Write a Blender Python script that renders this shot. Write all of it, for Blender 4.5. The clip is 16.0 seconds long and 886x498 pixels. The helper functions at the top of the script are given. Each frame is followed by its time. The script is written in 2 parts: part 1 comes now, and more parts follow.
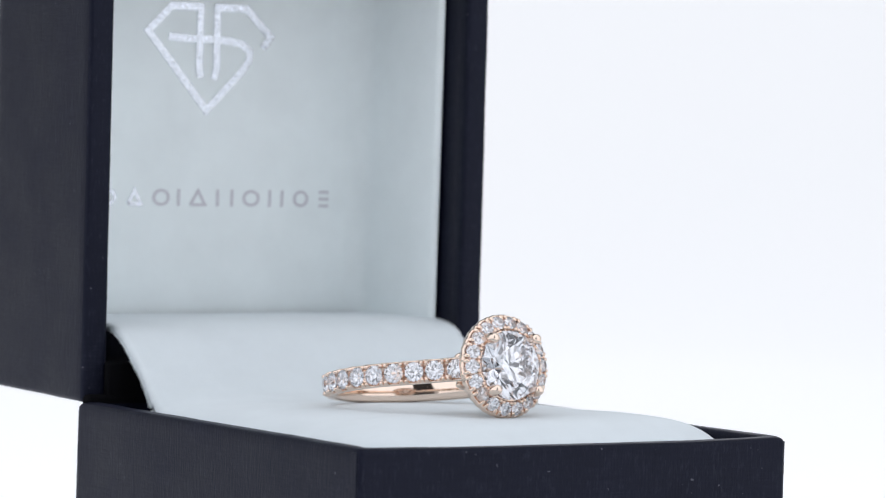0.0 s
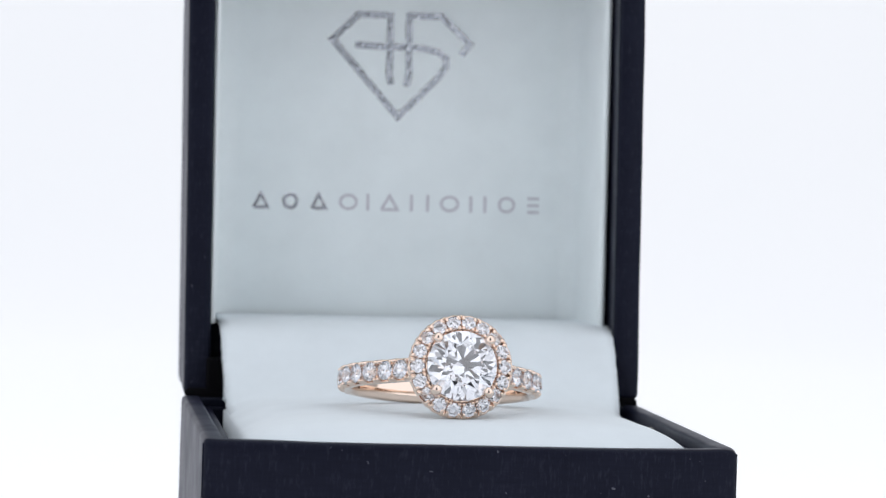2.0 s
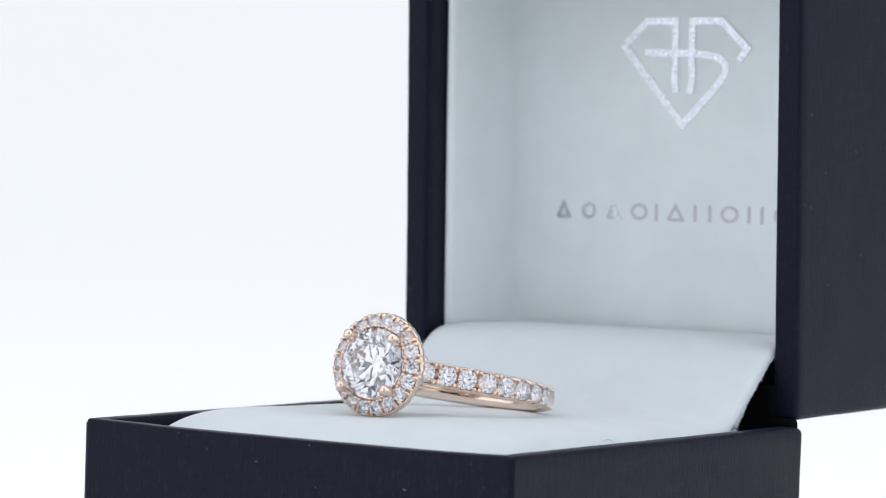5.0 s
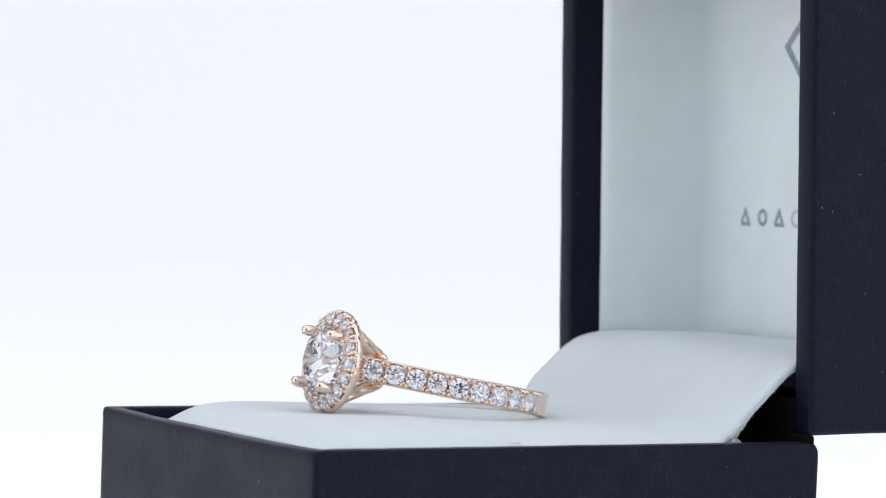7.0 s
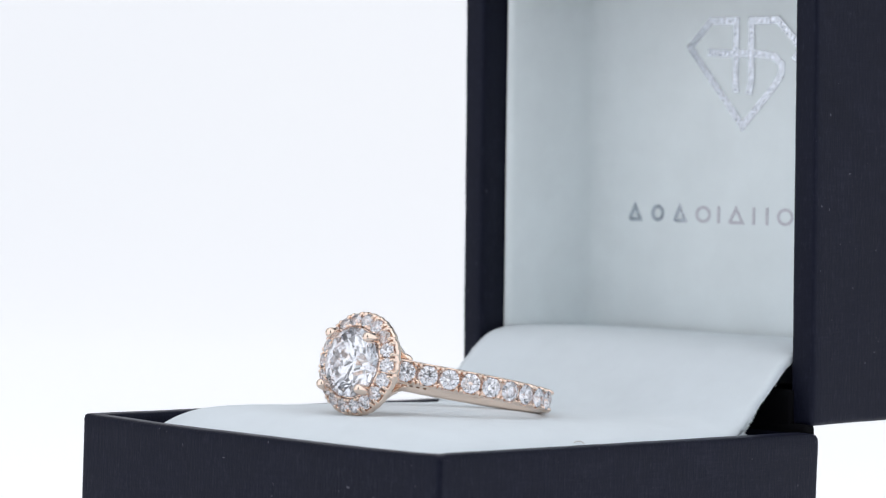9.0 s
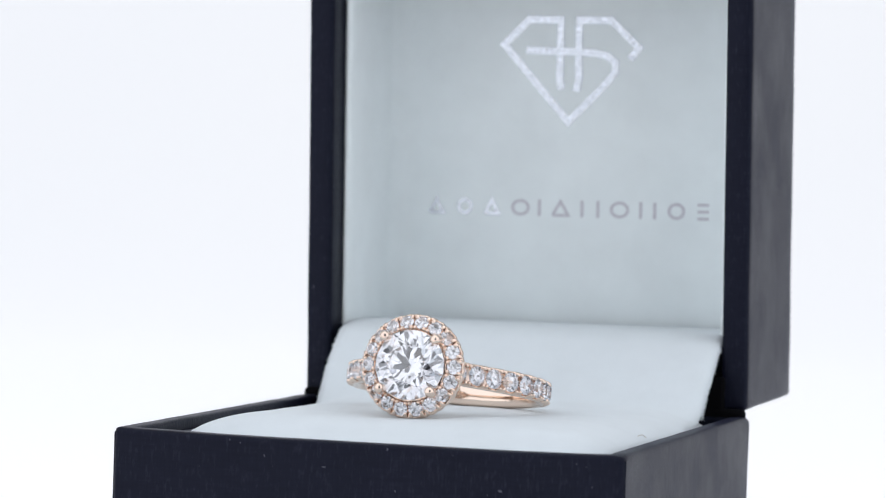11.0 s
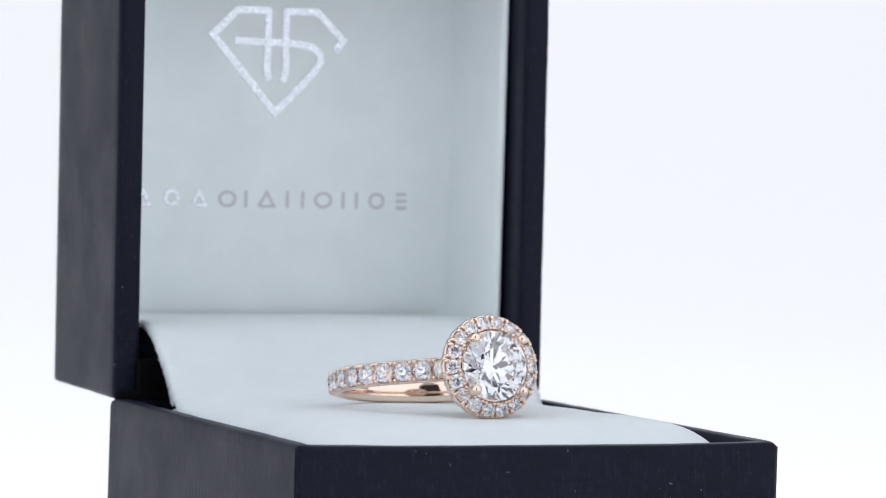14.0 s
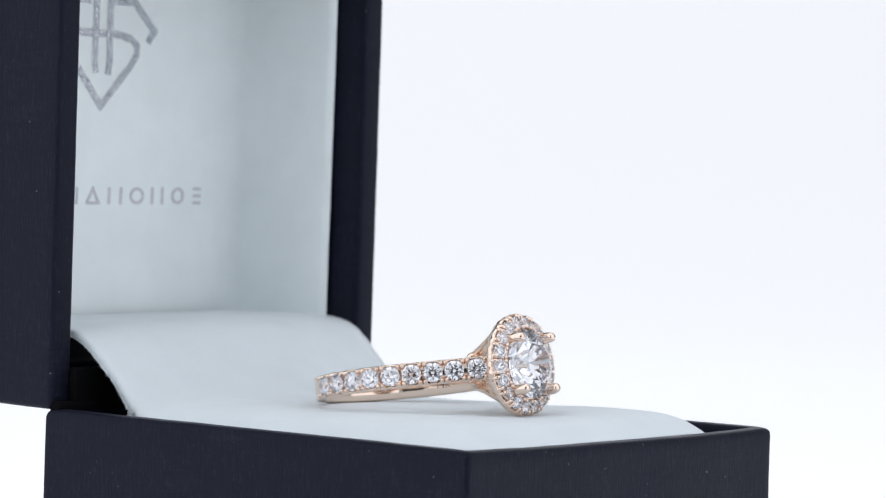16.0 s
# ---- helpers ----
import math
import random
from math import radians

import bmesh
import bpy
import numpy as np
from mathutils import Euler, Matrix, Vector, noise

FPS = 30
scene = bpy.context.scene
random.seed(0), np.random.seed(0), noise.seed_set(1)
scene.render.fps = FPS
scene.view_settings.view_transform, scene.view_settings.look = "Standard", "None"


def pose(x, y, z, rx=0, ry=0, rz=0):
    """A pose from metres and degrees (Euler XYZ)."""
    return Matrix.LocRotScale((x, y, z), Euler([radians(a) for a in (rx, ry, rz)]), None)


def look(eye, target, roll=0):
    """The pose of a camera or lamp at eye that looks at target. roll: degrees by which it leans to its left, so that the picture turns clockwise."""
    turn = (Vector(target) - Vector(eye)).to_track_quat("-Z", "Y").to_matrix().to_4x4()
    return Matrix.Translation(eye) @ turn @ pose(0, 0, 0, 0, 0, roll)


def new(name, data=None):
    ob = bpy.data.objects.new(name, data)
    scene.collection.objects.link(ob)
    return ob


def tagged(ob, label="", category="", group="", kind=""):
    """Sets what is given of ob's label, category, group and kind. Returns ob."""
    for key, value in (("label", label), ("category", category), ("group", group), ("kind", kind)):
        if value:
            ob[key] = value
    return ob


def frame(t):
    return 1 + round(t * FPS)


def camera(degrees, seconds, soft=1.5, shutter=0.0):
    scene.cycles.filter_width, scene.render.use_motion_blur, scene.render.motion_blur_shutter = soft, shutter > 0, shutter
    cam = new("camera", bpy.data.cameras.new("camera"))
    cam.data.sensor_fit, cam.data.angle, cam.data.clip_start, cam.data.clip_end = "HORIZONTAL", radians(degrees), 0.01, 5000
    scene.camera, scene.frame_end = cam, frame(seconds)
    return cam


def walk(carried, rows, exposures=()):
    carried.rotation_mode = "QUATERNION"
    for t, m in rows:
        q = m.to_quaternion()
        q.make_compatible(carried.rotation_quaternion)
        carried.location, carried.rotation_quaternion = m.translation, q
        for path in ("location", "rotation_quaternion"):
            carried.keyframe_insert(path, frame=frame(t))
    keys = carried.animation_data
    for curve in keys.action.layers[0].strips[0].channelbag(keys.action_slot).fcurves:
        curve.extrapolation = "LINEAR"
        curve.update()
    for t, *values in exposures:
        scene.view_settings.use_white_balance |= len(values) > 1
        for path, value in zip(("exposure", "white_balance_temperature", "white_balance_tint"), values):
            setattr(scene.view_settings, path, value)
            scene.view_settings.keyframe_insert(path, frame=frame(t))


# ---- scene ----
cam = camera(15.02, 16.0, soft=1.1)
EYE, AIM, LEAN = (0.00000, -0.33695, 0.05718), (0.00252, 0.00290, 0.04755), 1.784
walk(cam, [(0.0, look(EYE, AIM, LEAN)), (16.0, look(EYE, AIM, LEAN))])
cam.data.dof.use_dof, cam.data.dof.focus_distance, cam.data.dof.aperture_fstop = True, 0.329, 54.0

# ---- world, lights ----
world = bpy.data.worlds.new("studio_air")
scene.world = world
world.use_nodes = True
world.node_tree.nodes["Background"].inputs[0].default_value = (0.90, 0.935, 1.0, 1)
world.node_tree.nodes["Background"].inputs[1].default_value = 0.43


def softbox(name, eye, target, w, h, watts, colour):
    data = bpy.data.lights.new(name, "AREA")
    data.shape, data.size, data.size_y = "RECTANGLE", w, h
    data.energy, data.color = watts, colour
    ob = new(name, data)
    ob.matrix_world = look(eye, target)
    return ob


COOL = (0.905, 0.937, 1.0)
softbox("softbox_overhead", (0.0, -0.02, 0.52), (0, 0.0, 0.03), 0.50, 0.44, 0.75, COOL)
softbox("softbox_left", (-0.27, -0.19, 0.26), (0, -0.02, 0.16), 0.60, 0.50, 0.84, COOL)
softbox("softbox_right", (0.27, -0.19, 0.26), (0, -0.02, 0.16), 0.60, 0.50, 0.84, COOL)

# many inner reflections in the cut stones
scene.cycles.max_bounces, scene.cycles.glossy_bounces, scene.cycles.transmission_bounces = 24, 18, 18

# ---- materials ----
MM = 0.001


def material(name, colour, rough=0.5, metal=0.0, **more):
    m = bpy.data.materials.new(name)
    m.use_nodes = True
    b = m.node_tree.nodes["Principled BSDF"]
    b.inputs["Base Color"].default_value = (*colour, 1)
    b.inputs["Roughness"].default_value = rough
    b.inputs["Metallic"].default_value = metal
    for key, value in more.items():
        b.inputs[key.replace("_", " ").title().replace("Ior", "IOR")].default_value = value
    return m


def node(m, kind, **ins):
    n = m.node_tree.nodes.new(kind)
    for key, value in ins.items():
        n.inputs[key].default_value = value
    return n


def noise_of(m, scale, detail=3.0, stretch=(1, 1, 1), rough=0.6):
    tc = node(m, "ShaderNodeTexCoord")
    mp = node(m, "ShaderNodeMapping", Scale=stretch)
    n = node(m, "ShaderNodeTexNoise", Scale=scale, Detail=detail, Roughness=rough)
    m.node_tree.links.new(tc.outputs["Object"], mp.inputs["Vector"])
    m.node_tree.links.new(mp.outputs["Vector"], n.inputs["Vector"])
    return n.outputs["Fac"]


def math_of(m, op, a, b):
    n = node(m, "ShaderNodeMath")
    n.operation = op
    for i, v in enumerate((a, b)):
        if isinstance(v, (int, float)):
            n.inputs[i].default_value = v
        else:
            m.node_tree.links.new(v, n.inputs[i])
    return n.outputs[0]


def ramp_of(m, fac, stops):
    n = node(m, "ShaderNodeValToRGB")
    e = n.color_ramp.elements
    while len(e) < len(stops):
        e.new(0.5)
    for i, (at, c) in enumerate(stops):
        e[i].position, e[i].color = at, (*c, 1)
    m.node_tree.links.new(fac, n.inputs[0])
    return n.outputs[0]


def bump_of(m, height, distance, strength=1.0):
    n = node(m, "ShaderNodeBump", Distance=distance, Strength=strength)
    m.node_tree.links.new(height, n.inputs["Height"])
    m.node_tree.links.new(n.outputs["Normal"], m.node_tree.nodes["Principled BSDF"].inputs["Normal"])


def into(m, socket, name):
    m.node_tree.links.new(socket, m.node_tree.nodes["Principled BSDF"].inputs[name])


def linen_paper():
    m = material("charcoal_linen_paper", (0.02, 0.02, 0.028), 0.5, 0.0, specular_ior_level=0.17, specular_tint=(0.72, 0.78, 1.0, 1.0),
                 sheen_weight=0.05, sheen_roughness=0.3, sheen_tint=(0.55, 0.6, 1.0, 1.0))
    up = noise_of(m, 1.0, 3, (4200, 4200, 380))
    across = noise_of(m, 1.0, 3, (380, 380, 4200))
    weave = math_of(m, "ADD", up, across)
    patch = noise_of(m, 130, 4)
    specks = noise_of(m, 3400, 2)
    colour = ramp_of(m, math_of(m, "ADD", math_of(m, "MULTIPLY", weave, 0.3), math_of(m, "MULTIPLY", patch, 0.4)),
                     [(0.36, (0.0022, 0.0027, 0.0080)), (0.56, (0.0044, 0.0051, 0.0124)), (0.74, (0.016, 0.017, 0.029))])
    dust = ramp_of(m, noise_of(m, 2300, 0), [(0.865, (0, 0, 0)), (0.88, (0.07, 0.07, 0.085))])
    threads = ramp_of(m, noise_of(m, 1.0, 2, (3600, 3600, 900)), [(0.56, (0, 0, 0)), (0.85, (0.012, 0.0125, 0.017))])
    for extra in (dust, threads):
        mix = node(m, "ShaderNodeMix")
        mix.data_type, mix.blend_type = "RGBA", "ADD"
        mix.inputs[0].default_value = 1.0
        m.node_tree.links.new(colour, mix.inputs[6])
        m.node_tree.links.new(extra, mix.inputs[7])
        colour = mix.outputs[2]
    into(m, colour, "Base Color")
    into(m, ramp_of(m, patch, [(0.3, (0.36,) * 3), (0.7, (0.50,) * 3)]), "Roughness")
    bump_of(m, math_of(m, "ADD", weave, math_of(m, "MULTIPLY", specks, 0.8)), 0.000032, 0.8)
    return m


def felt(name, colour, depth=0.00005):
    m = material(name, colour, 0.92, 0.0, sheen_weight=0.25, sheen_roughness=0.6)
    fine = noise_of(m, 6500, 3)
    soft = noise_of(m, 170, 3)
    dark = tuple(c * 0.94 for c in colour)
    into(m, ramp_of(m, math_of(m, "ADD", math_of(m, "MULTIPLY", fine, 0.25), math_of(m, "MULTIPLY", soft, 0.6)),
                    [(0.30, dark), (0.56, colour)]), "Base Color")
    bump_of(m, math_of(m, "ADD", fine, math_of(m, "MULTIPLY", soft, 3.0)), depth, 0.6)
    return m


def rose_gold():
    m = material("polished_rose_gold", (0.865, 0.70, 0.59), 0.12, 1.0)
    wear = noise_of(m, 1800, 4)
    into(m, ramp_of(m, wear, [(0.35, (0.05,) * 3), (0.75, (0.13,) * 3)]), "Roughness")
    bump_of(m, noise_of(m, 900, 2), 0.000012, 0.5)
    return m


def foil():
    m = material("silver_foil", (0.80, 0.82, 0.86), 0.07, 1.0)
    crinkle = noise_of(m, 2600, 2)
    into(m, ramp_of(m, crinkle, [(0.35, (0.47, 0.50, 0.55)), (0.65, (0.68, 0.71, 0.76))]), "Base Color")
    bump_of(m, crinkle, 0.000095, 0.8)
    return m


def pale_foil():
    m = material("foil_painted_pale", (0.40, 0.40, 0.44), 0.5, 0.25)
    crinkle = noise_of(m, 3600, 3)
    # the same silver foil where it reflects pale: that reflection is put into the colour
    into(m, ramp_of(m, crinkle, [(0.3, (0.52, 0.515, 0.555)), (0.7, (0.62, 0.61, 0.65))]), "Base Color")
    return m


def diamond():
    m = bpy.data.materials.new("clear_diamond")
    m.use_nodes = True
    m.node_tree.nodes.remove(m.node_tree.nodes["Principled BSDF"])
    g = node(m, "ShaderNodeBsdfGlass", Roughness=0.0, IOR=2.417, Color=(0.96, 0.963, 0.975, 1))
    m.node_tree.links.new(g.outputs[0], m.node_tree.nodes["Material Output"].inputs["Surface"])
    return m


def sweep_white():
    m = material("glowing_white_sweep", (0.58, 0.585, 0.595), 0.6)
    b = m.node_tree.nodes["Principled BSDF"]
    # glow added to the white sweep so the background stays evenly bright
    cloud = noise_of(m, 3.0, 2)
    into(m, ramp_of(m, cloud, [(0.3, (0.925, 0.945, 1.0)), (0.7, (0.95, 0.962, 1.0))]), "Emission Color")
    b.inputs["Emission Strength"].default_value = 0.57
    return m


PAPER, GOLD, FOIL, PALE_FOIL, GEM = linen_paper(), rose_gold(), foil(), pale_foil(), diamond()
PAD = felt("white_velvet_pad", (0.705, 0.760, 0.792))
LINING = felt("pale_grey_satin_lining", (0.835, 0.888, 0.898), 0.00003)
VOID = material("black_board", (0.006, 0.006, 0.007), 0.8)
# near-black colour that paints the shade of the hinge cavity
CAVITY_BLACK = material("cavity_black", (0.004, 0.004, 0.005), 1.0, 0.0, specular_ior_level=0.05)
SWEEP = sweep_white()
GROOVE = material("engraved_gold_groove", (0.16, 0.085, 0.05), 0.5, 0.6)
THREAD = material("beige_thread", (0.55, 0.52, 0.46), 0.8)


# ---- building helpers ----
def part(name, bm, mat, parent=None, label="", smooth=False):
    me = bpy.data.meshes.new(name)
    if smooth:
        for f in bm.faces:
            f.smooth = True
    bm.to_mesh(me)
    bm.free()
    me.materials.append(mat)
    ob = new(name, me)
    ob.parent = parent
    if label:
        ob["label"] = label
    return ob


def box_bm(x0, x1, y0, y1, z0, z1, bevel=0.0, seg=2):
    bm = bmesh.new()
    bmesh.ops.create_cube(bm, size=1)
    for v in bm.verts:
        v.co = ((x0 + x1) / 2 + v.co.x * (x1 - x0), (y0 + y1) / 2 + v.co.y * (y1 - y0), (z0 + z1) / 2 + v.co.z * (z1 - z0))
    if bevel:
        bmesh.ops.bevel(bm, geom=bm.edges[:], offset=bevel, segments=seg, profile=0.5, affect="EDGES")
    bmesh.ops.scale(bm, vec=(MM, MM, MM), verts=bm.verts)
    return bm


def grid_bm(nu, nv, place):
    """An open sheet: place(u, v) gives millimetres, u and v from 0 to 1."""
    bm = bmesh.new()
    rows = [[bm.verts.new(Vector(place(i / nu, j / nv)) * MM) for j in range(nv + 1)] for i in range(nu + 1)]
    for i in range(nu):
        for j in range(nv):
            bm.faces.new((rows[i][j], rows[i + 1][j], rows[i + 1][j + 1], rows[i][j + 1]))
    return bm


def tube_bm(points, radii, sides=10, bm=None):
    """A round rod through the points (mm), with domed ends."""
    bm = bm or bmesh.new()
    pts = [Vector(p) for p in points]
    rad = list(radii) if hasattr(radii, "__len__") else [radii] * len(pts)
    d0, d1 = (pts[0] - pts[1]).normalized(), (pts[-1] - pts[-2]).normalized()
    pts = [pts[0] + d0 * rad[0] * 0.8, pts[0] + d0 * rad[0] * 0.5] + pts + [pts[-1] + d1 * rad[-1] * 0.5, pts[-1] + d1 * rad[-1] * 0.8]
    rad = [rad[0] * 0.45, rad[0] * 0.85] + rad + [rad[-1] * 0.85, rad[-1] * 0.45]
    rings, ref = [], None
    for i, p in enumerate(pts):
        way = (pts[min(i + 1, len(pts) - 1)] - pts[max(i - 1, 0)]).normalized()
        if ref is None:
            ref = way.orthogonal().normalized()
        ref = (ref - way * ref.dot(way)).normalized()
        side = way.cross(ref)
        rings.append([bm.verts.new((p + (ref * math.cos(a) + side * math.sin(a)) * rad[i]) * MM)
                      for a in (2 * math.pi * k / sides for k in range(sides))])
    for a, b in zip(rings, rings[1:]):
        for k in range(sides):
            bm.faces.new((a[k], a[(k + 1) % sides], b[(k + 1) % sides], b[k]))
    bm.faces.new(rings[0][::-1])
    bm.faces.new(rings[-1])
    return bm


def stroke_bm(points, width, bm=None):
    """A flat foil stroke (x, z in mm) with mitred corners and a little thickness, lying in the plane y = 0."""
    bm = bm or bmesh.new()
    pts = [Vector((p[0], p[1])) for p in points]
    left, right = [], []
    for i, p in enumerate(pts):
        a = (p - pts[i - 1]).normalized() if i else (pts[1] - p).normalized()
        b = (pts[i + 1] - p).normalized() if i < len(pts) - 1 else a
        na, nb = Vector((-a.y, a.x)), Vector((-b.y, b.x))
        mid = (na + nb).normalized()
        k = width / 2 / max(0.4, mid.dot(na))
        left.append(p + mid * k)
        right.append(p - mid * k)
    front = [[bm.verts.new(Vector((q.x, -0.03, q.y)) * MM) for q in s] for s in (left, right)]
    back = [[bm.verts.new(Vector((q.x, 0.03, q.y)) * MM) for q in s] for s in (left, right)]
    for i in range(len(pts) - 1):
        bm.faces.new((front[0][i], front[1][i], front[1][i + 1], front[0][i + 1]))
        bm.faces.new((front[0][i + 1], back[0][i + 1], back[0][i], front[0][i]))
        bm.faces.new((front[1][i], back[1][i], back[1][i + 1], front[1][i + 1]))
    bmesh.ops.recalc_face_normals(bm, faces=bm.faces)
    return bm


def holder(name, m):
    ob = new(name)
    ob.empty_display_size = 0.01
    ob.matrix_basis = m
    return ob


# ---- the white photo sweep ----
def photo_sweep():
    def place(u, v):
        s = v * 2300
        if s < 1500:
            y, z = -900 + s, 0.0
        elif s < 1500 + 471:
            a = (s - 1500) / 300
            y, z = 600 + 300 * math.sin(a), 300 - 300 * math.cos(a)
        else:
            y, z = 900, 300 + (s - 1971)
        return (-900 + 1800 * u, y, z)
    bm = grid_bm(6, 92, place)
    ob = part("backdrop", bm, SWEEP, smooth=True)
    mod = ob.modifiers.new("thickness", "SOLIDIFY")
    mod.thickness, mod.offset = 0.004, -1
    return tagged(ob, "seamless white sweep under the box with an added glow", "backdrop", kind="structure")


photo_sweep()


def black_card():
    # unseen card, added so that foil and stones reflect something dark
    ob = part("reflection_card", box_bm(-95, 95, -372, -368, 0, 300, 0.5), VOID)
    return tagged(ob, "unseen matt black card added behind the camera for dark reflections", "card", kind="structure")


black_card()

# ---- the ring box; its plan is in mm round the turning axis, the rim of the base lies at z = 30 ----
RIM = 30.0
X0, X1, Y0, Y1 = -22.08, 28.16, -24.58, 30.06


def outline(x0, x1, y0, y1, r, n=26):
    """Points round a rectangle with rounded corners, the same number for every size."""
    r = max(r, 0.12)
    pts = []
    for cx, cy, a0, tx, ty, length in ((x1 - r, y0 + r, -90, 0, 1, y1 - y0), (x1 - r, y1 - r, 0, -1, 0, x1 - x0),
                                       (x0 + r, y1 - r, 90, 0, -1, y1 - y0), (x0 + r, y0 + r, 180, 1, 0, x1 - x0)):
        for k in range(6):
            a = radians(a0 + 18 * k)
            pts.append((cx + r * math.cos(a), cy + r * math.sin(a)))
        ex, ey = pts[-1]
        run = length - 2 * r
        for f in [0.012] + [0.03 + 0.94 * q / n for q in range(n + 1)] + [0.988]:
            pts.append((ex + tx * run * f, ey + ty * run * f))
    return pts


def shell_bm(x0, x1, y0, y1, z0, z1, wall, floor_at, edge, swap=False, uneven=0.05, sag=0.0, spine=0.0):
    """A tray that is open on top, with soft, slightly uneven edges. swap: the opening looks to -y instead."""
    e = edge
    prof = [(e, z0), (0.3 * e, z0 + 0.3 * e), (0, z0 + e), (0, z0 + 1.6)]
    prof += [(0, z0 + 1.6 + (z1 - z0 - 3.2) * k / 8) for k in range(1, 9)]
    prof += [(0, z1 - e), (0.12 * e, z1 - 0.45 * e), (0.45 * e, z1 - 0.12 * e), (e, z1), (wall - e, z1), (wall - 0.45 * e, z1 - 0.12 * e),
             (wall - 0.12 * e, z1 - 0.45 * e), (wall, z1 - e), (wall, z1 - 1.6), (wall, floor_at)]
    bm = bmesh.new()
    mx, my = (x0 + x1) / 2, (y0 + y1) / 2
    rings = []
    for inset, z in prof:
        ring = []
        for px, py in outline(x0 + inset, x1 - inset, y0 + inset, y1 - inset, edge - inset * 0.9):
            w = uneven * noise.noise(Vector((px * 0.16, py * 0.16, z * 0.16 + x0)))
            wz = (uneven * 0.9 if z1 - z < 2 * e else 0) * noise.noise(Vector((px * 0.22 + 9, py * 0.22, x1)))
            if sag and py < y0 + wall + 0.1 and z1 - z < 2 * e:
                wz -= sag * (1 - min(1, abs(px - mx) / (x1 - mx - 0.4)) ** 4)
            if spine and z1 - z < 2 * e:
                corner = math.hypot(x1 - px, py - y0)
                wz -= 0.32 * max(0.0, 1 - corner / 1.3) ** 1.5
            if spine and py > y1 - spine:
                wz -= (spine - math.sqrt(max(0.0, spine ** 2 - (py - y1 + spine) ** 2))) * ease(z1 - 3 * spine, z1, z)
            qx, qy = px + w * (px - mx) / (x1 - x0) * 2, py + w * (py - my) / (y1 - y0) * 2
            p = (qx, -(z + wz), qy) if swap else (qx, qy, z + wz)
            ring.append(bm.verts.new(Vector(p) * MM))
        rings.append(ring)
    n = len(rings[0])
    for a, b in zip(rings, rings[1:]):
        for k in range(n):
            bm.faces.new((a[k], a[(k + 1) % n], b[(k + 1) % n], b[k]))
    bm.faces.new(rings[0][::-1])
    bm.faces.new(rings[-1])
    bmesh.ops.recalc_face_normals(bm, faces=bm.faces)
    return bm


def ease(a, b, x):
    t = min(1.0, max(0.0, (x - a) / (b - a)))
    return t * t * (3 - 2 * t)


CX = 3.1          # middle of the pad
PADX, PADR, PADY0, PADY1 = 20.9, 21.6, -22.2, 24.0


def pad_height(x, y):
    """Height of the white pad over the rim, in mm."""
    u = min(1.0, abs(x - CX) / (PADR if x > CX else PADX))
    front = ease(PADY0, -13.5, y)
    z = 1.42 - (1.9 * u ** 8 if x > CX else 2.05 * u ** 6) - 1.65 * (1 - front) ** 3 - (0.3 if x > CX else 0.6) * u ** 6 * (1 - ease(PADY0, -14.0, y))
    z -= 0.30 * ease(-2, 16, y)
    # low front swell, lower at the ring's head, shaped to fit the camera's view
    dent = math.exp(-((x - 2.9) / 8) ** 2 - ((y + 12.0) / 6) ** 2)
    z += (0.30 + 0.28 * ease(CX - 6, CX + 8, x)) * math.exp(-((y + 13.5) / 8) ** 2) * (1 - u ** 5) * (1 - dent)
    slot = y - 1.2 + 0.05 * (x - CX)
    z -= 0.03 * math.exp(-(slot / 1.0) ** 2) - 0.01 * math.exp(-((abs(slot) - 1.6) / 1.0) ** 2)
    return z + 0.10 * noise.noise(Vector((x * 0.11, y * 0.11, 3.0)))


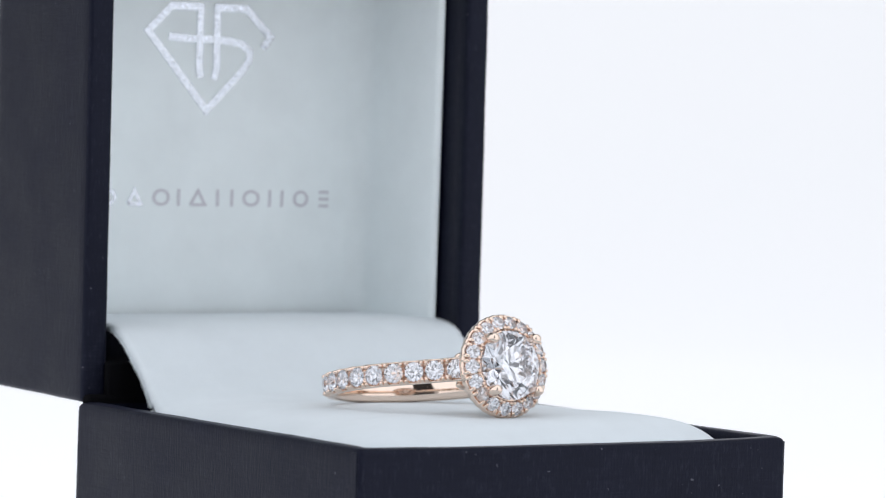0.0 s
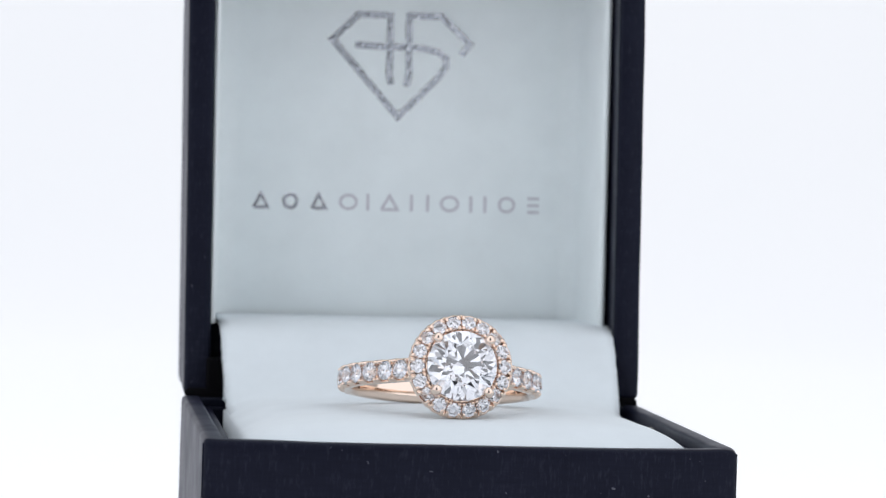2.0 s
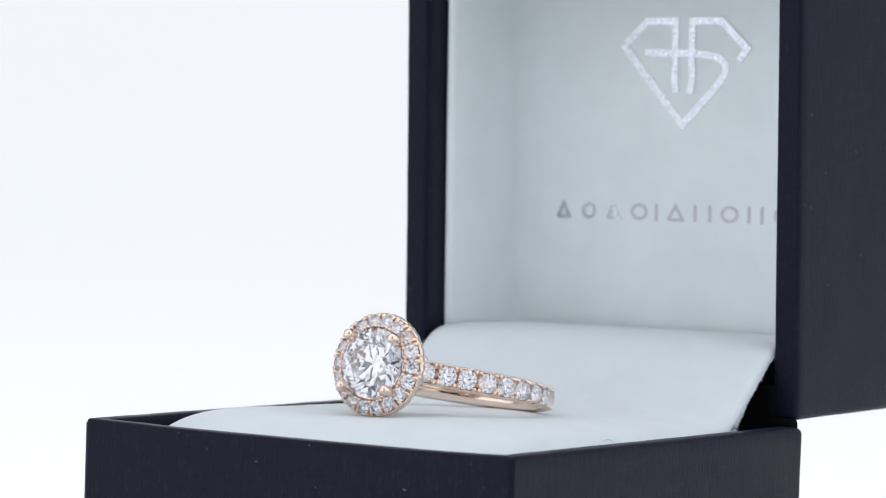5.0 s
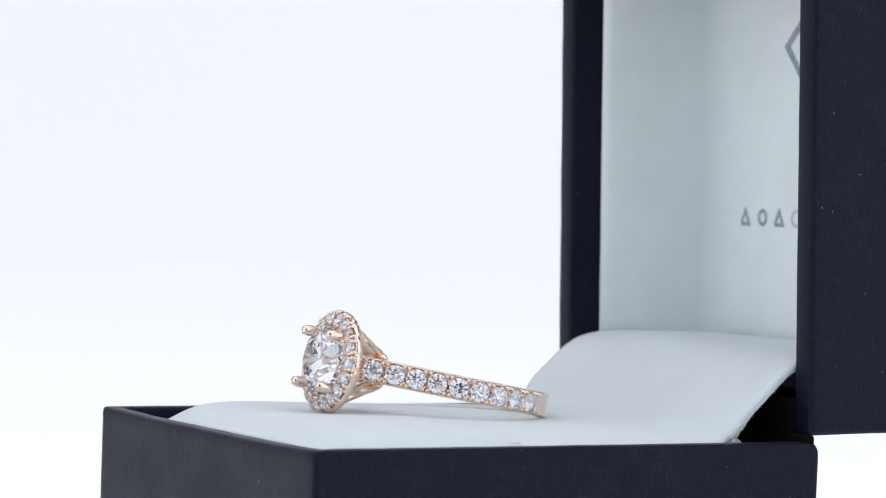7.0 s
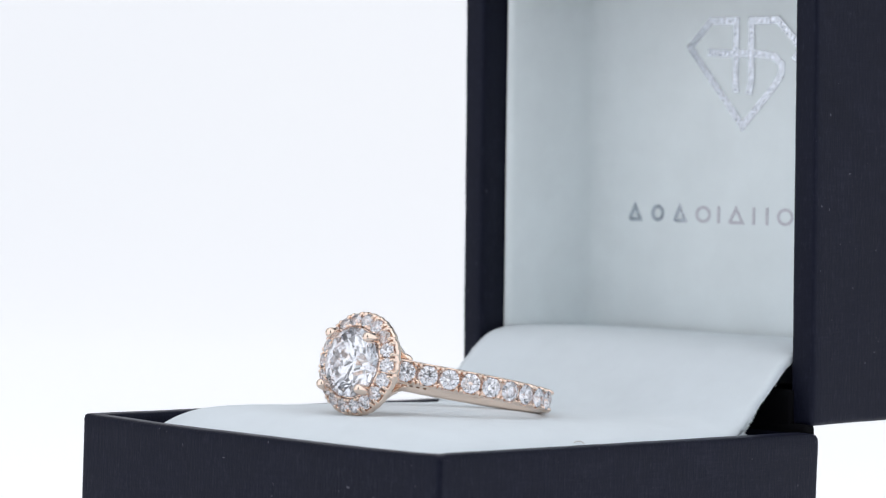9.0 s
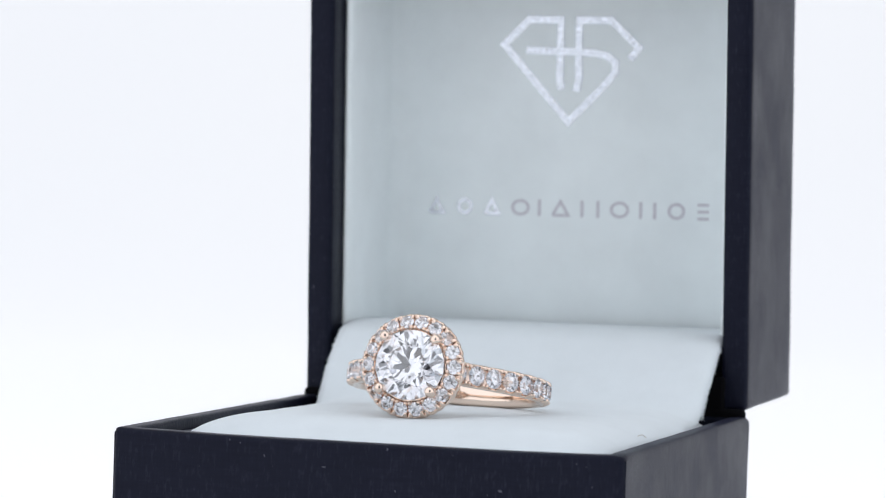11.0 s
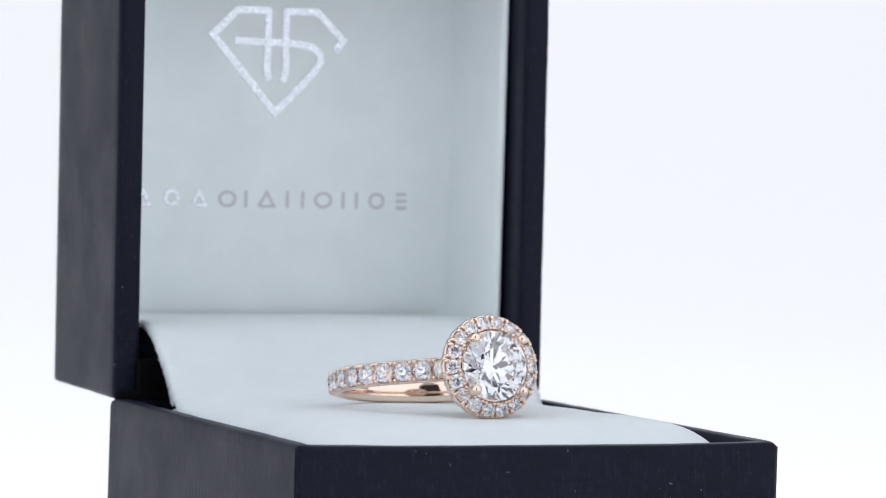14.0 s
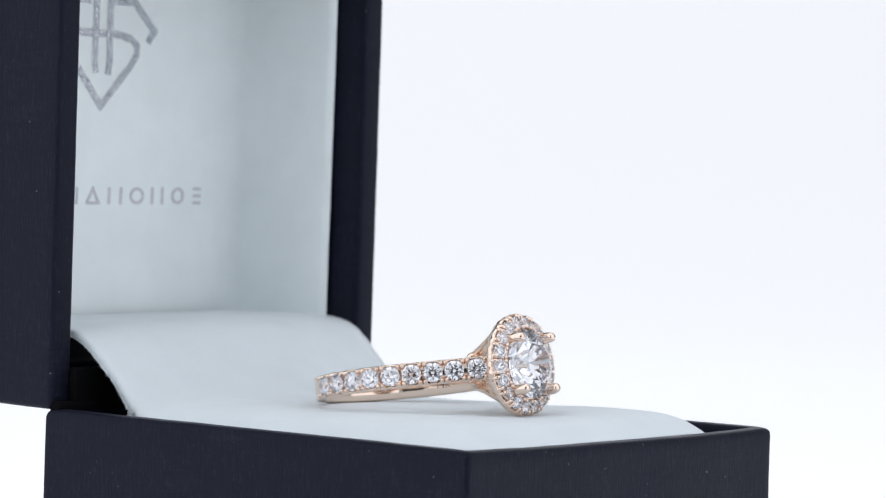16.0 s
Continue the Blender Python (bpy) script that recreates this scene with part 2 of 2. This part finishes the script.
def ring_box():
    thing = holder("ring_box", pose(0, 0, 0))
    tagged(thing, "open charcoal linen-paper ring box with white velvet inside", "jewellery box")
    base = part("base", shell_bm(X0, X1, Y0, Y1, 0, RIM + 0.22, 2.0, 8.0, 0.5, sag=0.25, spine=1.1), PAPER, thing, "charcoal linen-textured paper tray", smooth=True)
    # the dark inner collar that stands a little lower than the rim
    part("collar", shell_bm(X0 + 2.05, X1 - 2.05, Y0 + 2.05, Y1 - 2.05, 8.1, RIM - 0.9, 1.1, 9, 0.25), PAPER, base, "dark inner collar of card", smooth=True)

    # the cover paper laps round the front corners
    for x in (X0, X1):
        part("paper_fold", box_bm(x - 0.07, x + 0.07, Y0 + 0.3, Y0 + 1.25, 0.6, RIM - 0.25, 0.03, 1), PAPER, base, "lapped edge of the cover paper")

    def place(u, v):
        x, y = CX - PADX + (PADX + PADR) * u, PADY0 + (PADY1 - PADY0) * v
        return (x, y, RIM + pad_height(x, y))
    bm = grid_bm(90, 110, place)
    edge = [e for e in bm.edges if e.is_boundary]
    made = bmesh.ops.extrude_edge_only(bm, edges=edge)["geom"]
    for v in (g for g in made if isinstance(g, bmesh.types.BMVert)):
        v.co.z = 0.012
    bmesh.ops.recalc_face_normals(bm, faces=bm.faces)
    part("cushion", bm, PAD, thing, "white velvet pad with a ring slot", smooth=True)

    # hinge flap: a band of white velvet that climbs out of the base into the lid
    prof = [(13.5, 0.95), (16.0, 1.05), (18.5, 1.18), (20.4, 1.38), (21.8, 1.85), (22.9, 2.5), (24.2, 3.6), (25.8, 5.0), (27.4, 6.4), (29.2, 7.55), (31.2, 8.15), (34, 8.4), (40, 8.4), (46.9, 8.3)]

    def flap(u, v):
        s = v * (len(prof) - 1)
        i = min(int(s), len(prof) - 2)
        f = s - i
        p0, p1, p2, p3 = (Vector(prof[max(0, min(len(prof) - 1, i + k))]) for k in (-1, 0, 1, 2))
        q = 0.5 * (2 * p1 + (p2 - p0) * f + (2 * p0 - 5 * p1 + 4 * p2 - p3) * f * f + (3 * p1 - p0 - 3 * p2 + p3) * f ** 3)
        x = -18.1 + 0.6 * (1 - v) * (1 - u) + (42.5 + 0.7 * v) * u
        if u in (0.0, 1.0):
            x += 0.16 * noise.noise(Vector((u * 7, v * 40, 2))) + 0.10 * noise.noise(Vector((u * 7, v * 110, 5)))
        sag = 0.45 * (1 - (2 * u - 1) ** 4) * math.sin(math.pi * v)
        # the lower part lies on the pad and leaves it in a soft curve
        w = ease(20.0, 24.5, q.x)
        low = pad_height(x, q.x) + max(0.0, q.y - 1.05) + 0.04 * ease(13.5, 17, q.x) - 0.02
        high = q.y + sag * 0.4 + 0.3 * u * ease(24, 30, q.x)
        return (x, q.x + 0.1 * w * noise.noise(Vector((x * 0.2, v * 4, 1))), RIM + low + (high - low) * w)
    bm = grid_bm(48, 110, flap)
    bmesh.ops.recalc_face_normals(bm, faces=bm.faces)
    ob = part("hinge_flap", bm, PAD, thing, "white velvet hinge flap with a frayed edge", smooth=True)
    mod = ob.modifiers.new("cloth", "SOLIDIFY")
    mod.thickness, mod.offset = 0.0007, -1
    # frayed fibres along both cut edges
    rnd = random.Random(5)
    bm = bmesh.new()
    for side in (0.0, 1.0):
        for _ in range(3200):
            v = rnd.uniform(0.30, 0.85)
            deep = rnd.uniform(0.0, 1.0)
            o = Vector(flap(side, v)) + Vector((rnd.uniform(-0.12, 0.10), 0.42 * deep + rnd.uniform(-0.08, 0.08), -0.48 * deep))
            d = Vector((rnd.uniform(0.0, 0.26) * (1 if side else -1), rnd.uniform(-0.15, 0.35), rnd.uniform(-0.38, 0.12))) * rnd.uniform(0.25, 0.8)
            w = Vector((0.0, 0.016, 0.016))
            vs = [bm.verts.new(q * MM) for q in (o - w, o + w, o + d)]
            bm.faces.new(vs)
    tagged(part("frayed_edge", bm, PAD, ob, "short white frayed fibres"), kind="stuff")

    # the lid stands upright on the hinge, leaning forward by a degree
    lid = lid_parts(thing)
    part("hinge_strip", box_bm(X0 + 0.35, X1 - 0.35, 28.2, 29.75, 20, RIM + 1.0, 0.45, 3), CAVITY_BLACK, thing, "black cloth hinge, darkened for the cavity's shade")
    # added strip: its black stands in for shade over the lid's lower wall
    part("cavity_shade_strip", box_bm(X0 + 2.6, X1 - 2.6, 28.35, 29.3, RIM + 0.5, RIM + 4.4, 0.3, 2), CAVITY_BLACK, thing, "black strip added for the shade inside the lid")
    return thing


def lid_parts(thing):
    # built closed-side forward: x, depth behind the rim plane, height over the hinge
    D, H = 22.0, 54.6
    m = pose(0.00285, 0.02945, 0.0306, 0.94, -0.5) @ pose(-0.00315, 0, 0)
    shell = pose(0.00315, 0.02915, 0.0305, 0.94, -0.85, -0.6) @ pose(-0.00315, 0, 0)
    inner = shell.inverted() @ m          # the lining sits a little askew in the shell
    xa, xb, w = -21.85, 28.0, 2.85
    bm = shell_bm(xa, xb, 0, H, -D, 0, w, -(D - 1.6), 0.5, swap=True)
    lid = part("lid", bm, PAPER, thing, "upright charcoal linen-paper lid", smooth=True)
    lid.matrix_basis = shell
    # pale lining: two cheeks with soft corners that run into the back panel, in one bent sheet
    wl, wr, depth, r = xa + w + 0.12, xb - w - 0.12, 18.45, 2.6
    path = [(wl + 0.02, 3.75), (wl + 0.35, 3.4), (wl + 0.7, 3.6)]
    path += [(wl + 0.8 + 0.45 * k / 8, 3.9 + (depth - r - 3.9) * k / 8) for k in range(1, 9)]
    path += [(wl + 1.25 + r * (1 - math.cos(a)), depth - r + r * math.sin(a)) for a in (math.pi / 2 * k / 8 for k in range(1, 9))]
    mid = (wl + wr) / 2
    path += [(mid + (path[-1][0] - mid) * (1 - k / 6), depth) for k in range(1, 7)]
    path += [(2 * mid - x, d) for x, d in path[-2::-1]]

    def place(u, v):
        s = u * (len(path) - 1)
        i = min(int(s), len(path) - 2)
        f = s - i
        x, d = path[i][0] * (1 - f) + path[i + 1][0] * f, path[i][1] * (1 - f) + path[i + 1][1] * f
        h = 7.4 + (H - 11.0) * v
        swell = 0.10 * noise.noise(Vector((x * 0.12, h * 0.1, 8))) * ease(0.8, 5, d) * (0 if abs(x - mid) < 18.5 else 1)
        return (x, d + swell * 0.5, h)
    bm = grid_bm((len(path) - 1) * 2, 40, place)
    bmesh.ops.recalc_face_normals(bm, faces=bm.faces)
    part("lining", bm, LINING, lid, "pale grey-white satin lining", smooth=True).matrix_basis = inner
    # foil emblem: plain strokes of a gem outline
    ex, ez, s = 2.92, 30.55 - 0.6, 1 / 46.5
    lines = [
        [(430, 95), (245, 95), (108, 228), (465, 632), (672, 425), (715, 365), (716, 318), (672, 283), (600, 268), (520, 262), (380, 262), (230, 255)],
        [(416, 80), (416, 300), (414, 400), (424, 462)],
        [(516, 80), (516, 300), (520, 400), (506, 470)],
        [(505, 95), (690, 95), (842, 238), (796, 298)],
    ]
    for k, line in enumerate(lines):
        bm = stroke_bm([((px - 465) * s, (650 - py) * s) for px, py in line], 0.82)
        ob = part("emblem_stroke", bm, FOIL, lid, "silver foil emblem stroke")
        ob.matrix_basis = inner @ pose(ex * MM, (depth - 0.05 - 0.02 * k) * MM, ez * MM)
    # the line of printing: plain shapes only, a wedge, a loop, a bar or a pair of bars
    marks = [(90, 85, "wedge"), (237, 80, "loop"), (377, 85, "wedge"), (525, 95, "loop"), (622, 0, "bar"), (730, 95, "wedge"),
             (880, 95, "pair"), (1030, 98, "loop"), (1172, 85, "pair"), (1316, 88, "loop"), (1450, 72, "rows")]
    tall = 1.9
    for k, (px, wide, kind) in enumerate(marks):
        thick = 0.40 if k < 3 else 0.33
        half = wide / 43.4 / 2 - thick / 2
        low, top = thick / 2, tall - thick / 2
        if kind == "wedge":
            lines = [[(-half, low), (0, top), (half, low), (-half, low)]]
        elif kind == "loop":
            ang = [2 * math.pi * a / 20 for a in range(21)]
            lines = [[(half * math.cos(a), tall / 2 + (top - tall / 2) * math.sin(a)) for a in ang]]
        elif kind == "pair":
            lines = [[(-half, 0), (-half, tall)], [(half, 0), (half, tall)]]
        elif kind == "rows":
            lines = [[(-half, z), (half, z)] for z in (low, tall / 2, top)]
        else:
            lines = [[(0, 0), (0, tall)]]
        bm = bmesh.new()
        for line in lines:
            stroke_bm(line, thick, bm)
        ob = part("printed_shape", bm, FOIL if k < 3 else PALE_FOIL, lid, "silver foil shape" if k < 3 else "silver foil shape with painted pale reflection")
        ob.matrix_basis = inner @ pose((-13.5 + (px - 48) / 43.4) * MM, (depth - 0.05) * MM, (20.15 - 0.6) * MM)
    return lid


# ---- the ring; ring frame: centre of the hoop, axis along z, head towards -y ----
def brilliant_mesh(name, radius):
    """A round brilliant: table, stars, bezels, girdle, pavilion. Its girdle lies at z = 0, the table looks to +z."""
    rt, h, p, g, rs, rl = 0.55, 0.30, 0.866, 0.03, 0.80, 0.24
    c = math.cos(math.pi / 8)
    bm = bmesh.new()

    def v(r, deg, z):
        a = radians(deg)
        return bm.verts.new(Vector((r * math.cos(a), r * math.sin(a), z)) * radius * MM)
    T = [v(rt, 45 * k, h + g) for k in range(8)]
    S = [v(rs, 45 * k + 22.5, g + h * (1 - rs * c) / (1 - rt)) for k in range(8)]
    G = [v(1, 22.5 * k, g) for k in range(16)]
    B = [v(1, 22.5 * k, -g) for k in range(16)]
    L = [v(rl, 45 * k + 22.5, -g - p * (1 - rl * c)) for k in range(8)]
    C = v(0, 0, -g - p)
    bm.faces.new(T)
    for k in range(8):
        n = (k + 1) % 8
        bm.faces.new((T[k], S[k], T[n]))
        bm.faces.new((T[k], S[k - 1], G[2 * k], S[k]))
        bm.faces.new((S[k], G[2 * k], G[2 * k + 1]))
        bm.faces.new((S[k], G[2 * k + 1], G[(2 * k + 2) % 16]))
        bm.faces.new((C, L[k], B[2 * k], L[k - 1]))
        bm.faces.new((L[k], B[2 * k + 1], B[2 * k]))
        bm.faces.new((L[k], B[(2 * k + 2) % 16], B[2 * k + 1]))
    for k in range(16):
        bm.faces.new((G[k], B[k], B[(k + 1) % 16], G[(k + 1) % 16]))
    bmesh.ops.recalc_face_normals(bm, faces=bm.faces)
    me = bpy.data.meshes.new(name)
    bm.to_mesh(me)
    bm.free()
    me.materials.append(GEM)
    return me


def stone(name, me, parent, at, out, spin):
    ob = new(name, me)
    ob.parent = parent
    q = Vector(out).to_track_quat("Z", "Y").to_matrix().to_4x4()
    ob.matrix_basis = Matrix.Translation(Vector(at) * MM) @ q @ pose(0, 0, 0, 0, 0, spin)
    return ob


def nub_mesh(name, points, radii):
    bm = tube_bm(points, radii, 8)
    for f in bm.faces:
        f.smooth = True
    me = bpy.data.meshes.new(name)
    bm.to_mesh(me)
    bm.free()
    me.materials.append(GOLD)
    return me


HEAD = 14.3        # from the hoop's centre to the face of the halo
HOOP, SHOULDER = 10.05, 52.0   # mid radius of the band; where it leaves the circle and runs straight to the head
PITCH = 2.13       # from stone to stone along the band


def along(s):
    """Place and outward direction at s mm along the band's middle line, from the point where shoulder and circle meet (mm, x > 0)."""
    a = radians(SHOULDER)
    if s < 0:
        out = Vector((math.sin(a), -math.cos(a), 0))
        return out * HOOP + Vector((math.cos(a), math.sin(a), 0)) * s, out
    a += s / HOOP
    out = Vector((math.sin(a), -math.cos(a), 0))
    return out * HOOP, out


LAST = radians(113.2 - SHOULDER) * HOOP
STONES = [LAST - PITCH * k for k in range(9)][::-1]
STONES[0] -= 0.12


def engagement_ring():
    thing = holder("engagement_ring", RING_PLACE)
    tagged(thing, "rose gold halo ring with round diamond lying on white velvet", "ring")
    rnd = random.Random(11)

    # shank: one band from shoulder to shoulder, with a trough for the stones over the front part
    def profile(s):
        t = 1 - ease(LAST + 1.15, LAST + 1.4, s)
        near = min(abs(s - q) for q in STONES) / (PITCH / 2)
        lo = -0.20 - 0.85 * t
        rim = -0.07 - 0.24 * t * (1 - ease(0.45, 0.92, near))
        half = [(-1.23, 0.80), (-1.13, 1.06), (-0.85, 1.17), (rim - 0.26, 1.19), (rim - 0.10, 1.15), (rim - 0.02, 1.08), (rim - 0.04, 0.99), (lo + 0.02, 0.80)]
        return [(-1.27, 0)] + half + [(lo + 0.05, 0)] + [(r, -z) for r, z in half[::-1]]
    bm = bmesh.new()
    N, s_end = 210, radians(180 - SHOULDER) * HOOP
    path = [-8.1 + (s_end + 8.1) * k / N for k in range(N + 1)]
    rings = []
    for sx, run in ((-1, path), (1, path[-2::-1])):
        for s in run:
            p, out = along(s)
            rings.append([bm.verts.new(Vector((sx * q.x, q.y, z)) * MM) for q, z in ((p + out * r, z) for r, z in profile(s))])
    n = len(rings[0])
    for a, b in zip(rings, rings[1:]):
        for j in range(n):
            bm.faces.new((a[j], a[(j + 1) % n], b[(j + 1) % n], b[j]))
    bm.faces.new(rings[0])
    bm.faces.new(rings[-1][::-1])
    bmesh.ops.recalc_face_normals(bm, faces=bm.faces)
    shank = part("shank", bm, GOLD, thing, "polished rose gold band", smooth=True)
    # the hoop is closed under the head by a plain gallery rail
    arc = [radians(-54 + 108 * k / 24) for k in range(25)]
    part("gallery_rail", tube_bm([(9.05 * math.sin(a), -9.05 * math.cos(a), 0) for a in arc], 0.36, 10), GOLD, thing, smooth=True)

    # stones of the band; between neighbours stand two split prongs
    small = brilliant_mesh("band_stone", 0.97)
    nub = nub_mesh("band_prong", [(0, 0, -0.80), (0, 0, -0.02), (0, 0, 0.10)], [0.25, 0.25, 0.20])
    for sx in (-1, 1):
        def set_in(name, me, parent, s, lift, z, lean, spin):
            p, out = along(s)
            at = p + out * lift
            stone(name, me, parent, (sx * at.x, at.y, z), (sx * out.x, out.y, -z * lean), spin)
        for s in STONES:
            set_in("band_stone", small, thing, s, 0.0, 0, 0, rnd.uniform(0, 45))
        gaps = [STONES[0] - PITCH / 2] + [(a + b) / 2 for a, b in zip(STONES, STONES[1:])] + [LAST + PITCH / 2]
        for s in gaps:
            for off in (-0.24, 0.24):
                for z in (-0.86, 0.86):
                    set_in("band_prong", nub, shank, s + off, 0.0, z, 0.12, 0)

    # halo plate: a ring-shaped trough that looks to -y and slopes back towards its scalloped outer edge
    def face(r, deg, back):
        a = radians(deg)
        return Vector((r * math.cos(a), -HEAD + back, r * math.sin(a)))

    def slope(r):
        return 0.42 * (r - 4.3) - 0.10
    sect = [(3.18, 0.45), (3.20, 0.30), (3.38, 0.18), (3.56, 0.20), (3.8, 0.62), (4.25, 0.86), (4.76, 0.66), (4.90, 0.16), (4.99, 0.08), (5.08, 0.12), (5.14, 0.34),
            (5.08, 0.80), (4.88, 1.02), (4.5, 1.16), (3.9, 1.30), (3.42, 1.1)]
    sect = [(r, b + slope(r)) for r, b in sect]
    bm = bmesh.new()
    N = 180
    rings = []
    for k in range(N):
        deg = 360 * k / N
        wave = 0.035 * math.cos(radians(36 * deg))
        web = ease(0.45, 0.90, abs(((deg - 2) / 20) % 1.0 * -2 + 1) * -1 + 1)   # raised metal between two stones
        rings.append([bm.verts.new(face(r + (wave if r > 4.8 else 0), deg, b - (0.5 * web if r in (3.8, 4.76) else 0) + (0.12 * (1 - web) if r > 4.88 and b < 0.6 else 0)) * MM) for r, b in sect])
    n = len(sect)
    for k in range(N):
        a, b = rings[k], rings[(k + 1) % N]
        for j in range(n):
            bm.faces.new((a[j], a[(j + 1) % n], b[(j + 1) % n], b[j]))
    bmesh.ops.recalc_face_normals(bm, faces=bm.faces)
    halo = part("halo", bm, GOLD, thing, "scalloped rose gold halo", smooth=True)
    tiny = brilliant_mesh("halo_stone", 0.72)
    fine = nub_mesh("halo_prong", [(0, 0, -0.30), (0, 0, 0), (0, 0, 0.08)], [0.23, 0.24, 0.19])
    wrap = nub_mesh("halo_prong", [(r, b + slope(r), 0) for r, b in ((5.03, 0.62), (5.02, 0.36), (4.96, 0.11), (4.83, -0.02), (4.70, -0.05))], [0.08, 0.12, 0.17, 0.21, 0.17])
    for k in range(18):
        deg = 20 * k + 2
        out = (Vector((0, -1, 0)) + 0.46 * face(1, deg, HEAD)).normalized()
        stone("halo_stone", tiny, halo, face(4.30, deg, -0.08), out, rnd.uniform(0, 45))
        for off in (6.9, 13.1):
            lean = (Vector((0, -1, 0)) + 0.3 * face(1, deg + off, HEAD)).normalized()
            stone("halo_prong", fine, halo, face(3.72, deg + off, slope(3.72) + 0.0), lean, 0)
            ob = new("halo_prong", wrap)
            ob.parent = halo
            ob.matrix_basis = pose(0, -HEAD * MM, 0, 0, -deg - off)
    # centre stone and its four claws
    stone("centre_stone", brilliant_mesh("centre_stone", 3.46), thing, (0, -HEAD - 0.55, 0), (0, -1, 0), 11)
    for deg in (45, 135, 225, 315):
        pts = [(1.9, 4.4), (3.0, 2.6), (3.50, 1.1), (3.64, 0.0), (3.64, -0.8), (3.62, -1.30), (3.58, -1.62)]
        part("claw", tube_bm([face(r, deg, b) for r, b in pts], [0.36, 0.38, 0.44, 0.50, 0.55, 0.55, 0.50], 14), GOLD, thing, "rounded rose gold claw", smooth=True)
    # basket: curved arms from the halo to the shoulders above and below the band
    for up in (-1, 1):
        for sx in (-1, 1):
            pts = [(sx * 2.3, -HEAD + 1.1, up * 3.6), (sx * 2.1, -HEAD + 2.0, up * 3.1), (sx * 1.8, -HEAD + 3.0, up * 2.55), (sx * 1.5, -HEAD + 4.0, up * 2.05), (sx * 1.2, -HEAD + 4.9, up * 1.72)]
            part("basket_arm", tube_bm(pts, [0.36, 0.42, 0.46, 0.46, 0.46], 10), GOLD, thing, smooth=True)
        part("basket_bridge", tube_bm([(-2.3, -HEAD + 4.9, up * 1.3), (-1.2, -HEAD + 5.0, up * 1.6), (1.2, -HEAD + 5.0, up * 1.6), (2.3, -HEAD + 4.9, up * 1.3)], 0.46, 10), GOLD, thing, smooth=True)
    # inside of the hoop: the fineness mark, and a row of plain engraved bars
    curve = bpy.data.curves.new("mark", "FONT")
    curve.body, curve.size, curve.align_x, curve.align_y, curve.extrude = "14K", 1.05 * MM, "CENTER", "CENTER", 0.00001
    tmp = bpy.data.objects.new("mark", curve)
    me = bpy.data.meshes.new_from_object(tmp)
    bpy.data.objects.remove(tmp)
    me.materials.append(GROOVE)
    bars = [(106.5, -0.15, me, "engraved_mark")]
    me = bpy.data.meshes.new("engraved_bar")
    bm = box_bm(-0.17, 0.17, -0.5, 0.5, -0.01, 0.01)
    bm.to_mesh(me)
    bm.free()
    me.materials.append(GROOVE)
    bars += [(phi, -0.1, me, "engraved_bar") for phi in (-104, -109, -114, -119)]
    for phi, z, me, name in bars:
        a = radians(phi)
        inward = Vector((-math.sin(a), math.cos(a), 0))
        up = Vector((0, 0, 1))
        right = up.cross(inward)
        ob = new(name, me)
        ob.parent = shank
        turn = Matrix((right, up, inward)).transposed().to_4x4()
        ob.matrix_basis = Matrix.Translation((-inward * (HOOP - 1.285) + up * z) * MM) @ turn
    return thing


def lint():
    thing = holder("lint_thread", LINT_PLACE)
    tagged(thing, "short curled beige lint thread on the velvet pad", "thread")
    part("thread", tube_bm([(-0.65, -0.35, 0.0), (-0.3, -0.1, 0.22), (0.15, 0.05, 0.26), (0.5, 0.0, -0.02)], 0.036, 6), THREAD, thing)
    return thing


RING_PLACE = pose(2.9 * MM, 2.6 * MM, (RIM + 4.02) * MM, -10.3, 1.7, 1.4)
LINT_PLACE = pose(24.0 * MM, -1.5 * MM, (RIM + pad_height(24.0, -1.5) + 0.05) * MM, 0, 0, 35)
BOX = ring_box()
RING = engagement_ring()
LINT = lint()


# ---- the turning: one even turn, then the same turn back ----
def turn_at(t):
    back = 7.37
    return 33.63 - 13.70 * (t if t < back else 2 * back - t)


def motions():
    times = sorted([0.5 * k for k in range(33)] + [7.2, 7.3, 7.34, 7.37, 7.4, 7.44, 7.6])
    for thing, place in ((BOX, pose(0, 0, 0)), (RING, RING_PLACE), (LINT, LINT_PLACE)):
        walk(thing, [(t, pose(0, 0, 0, 0, 0, turn_at(t)) @ place) for t in times])


motions()
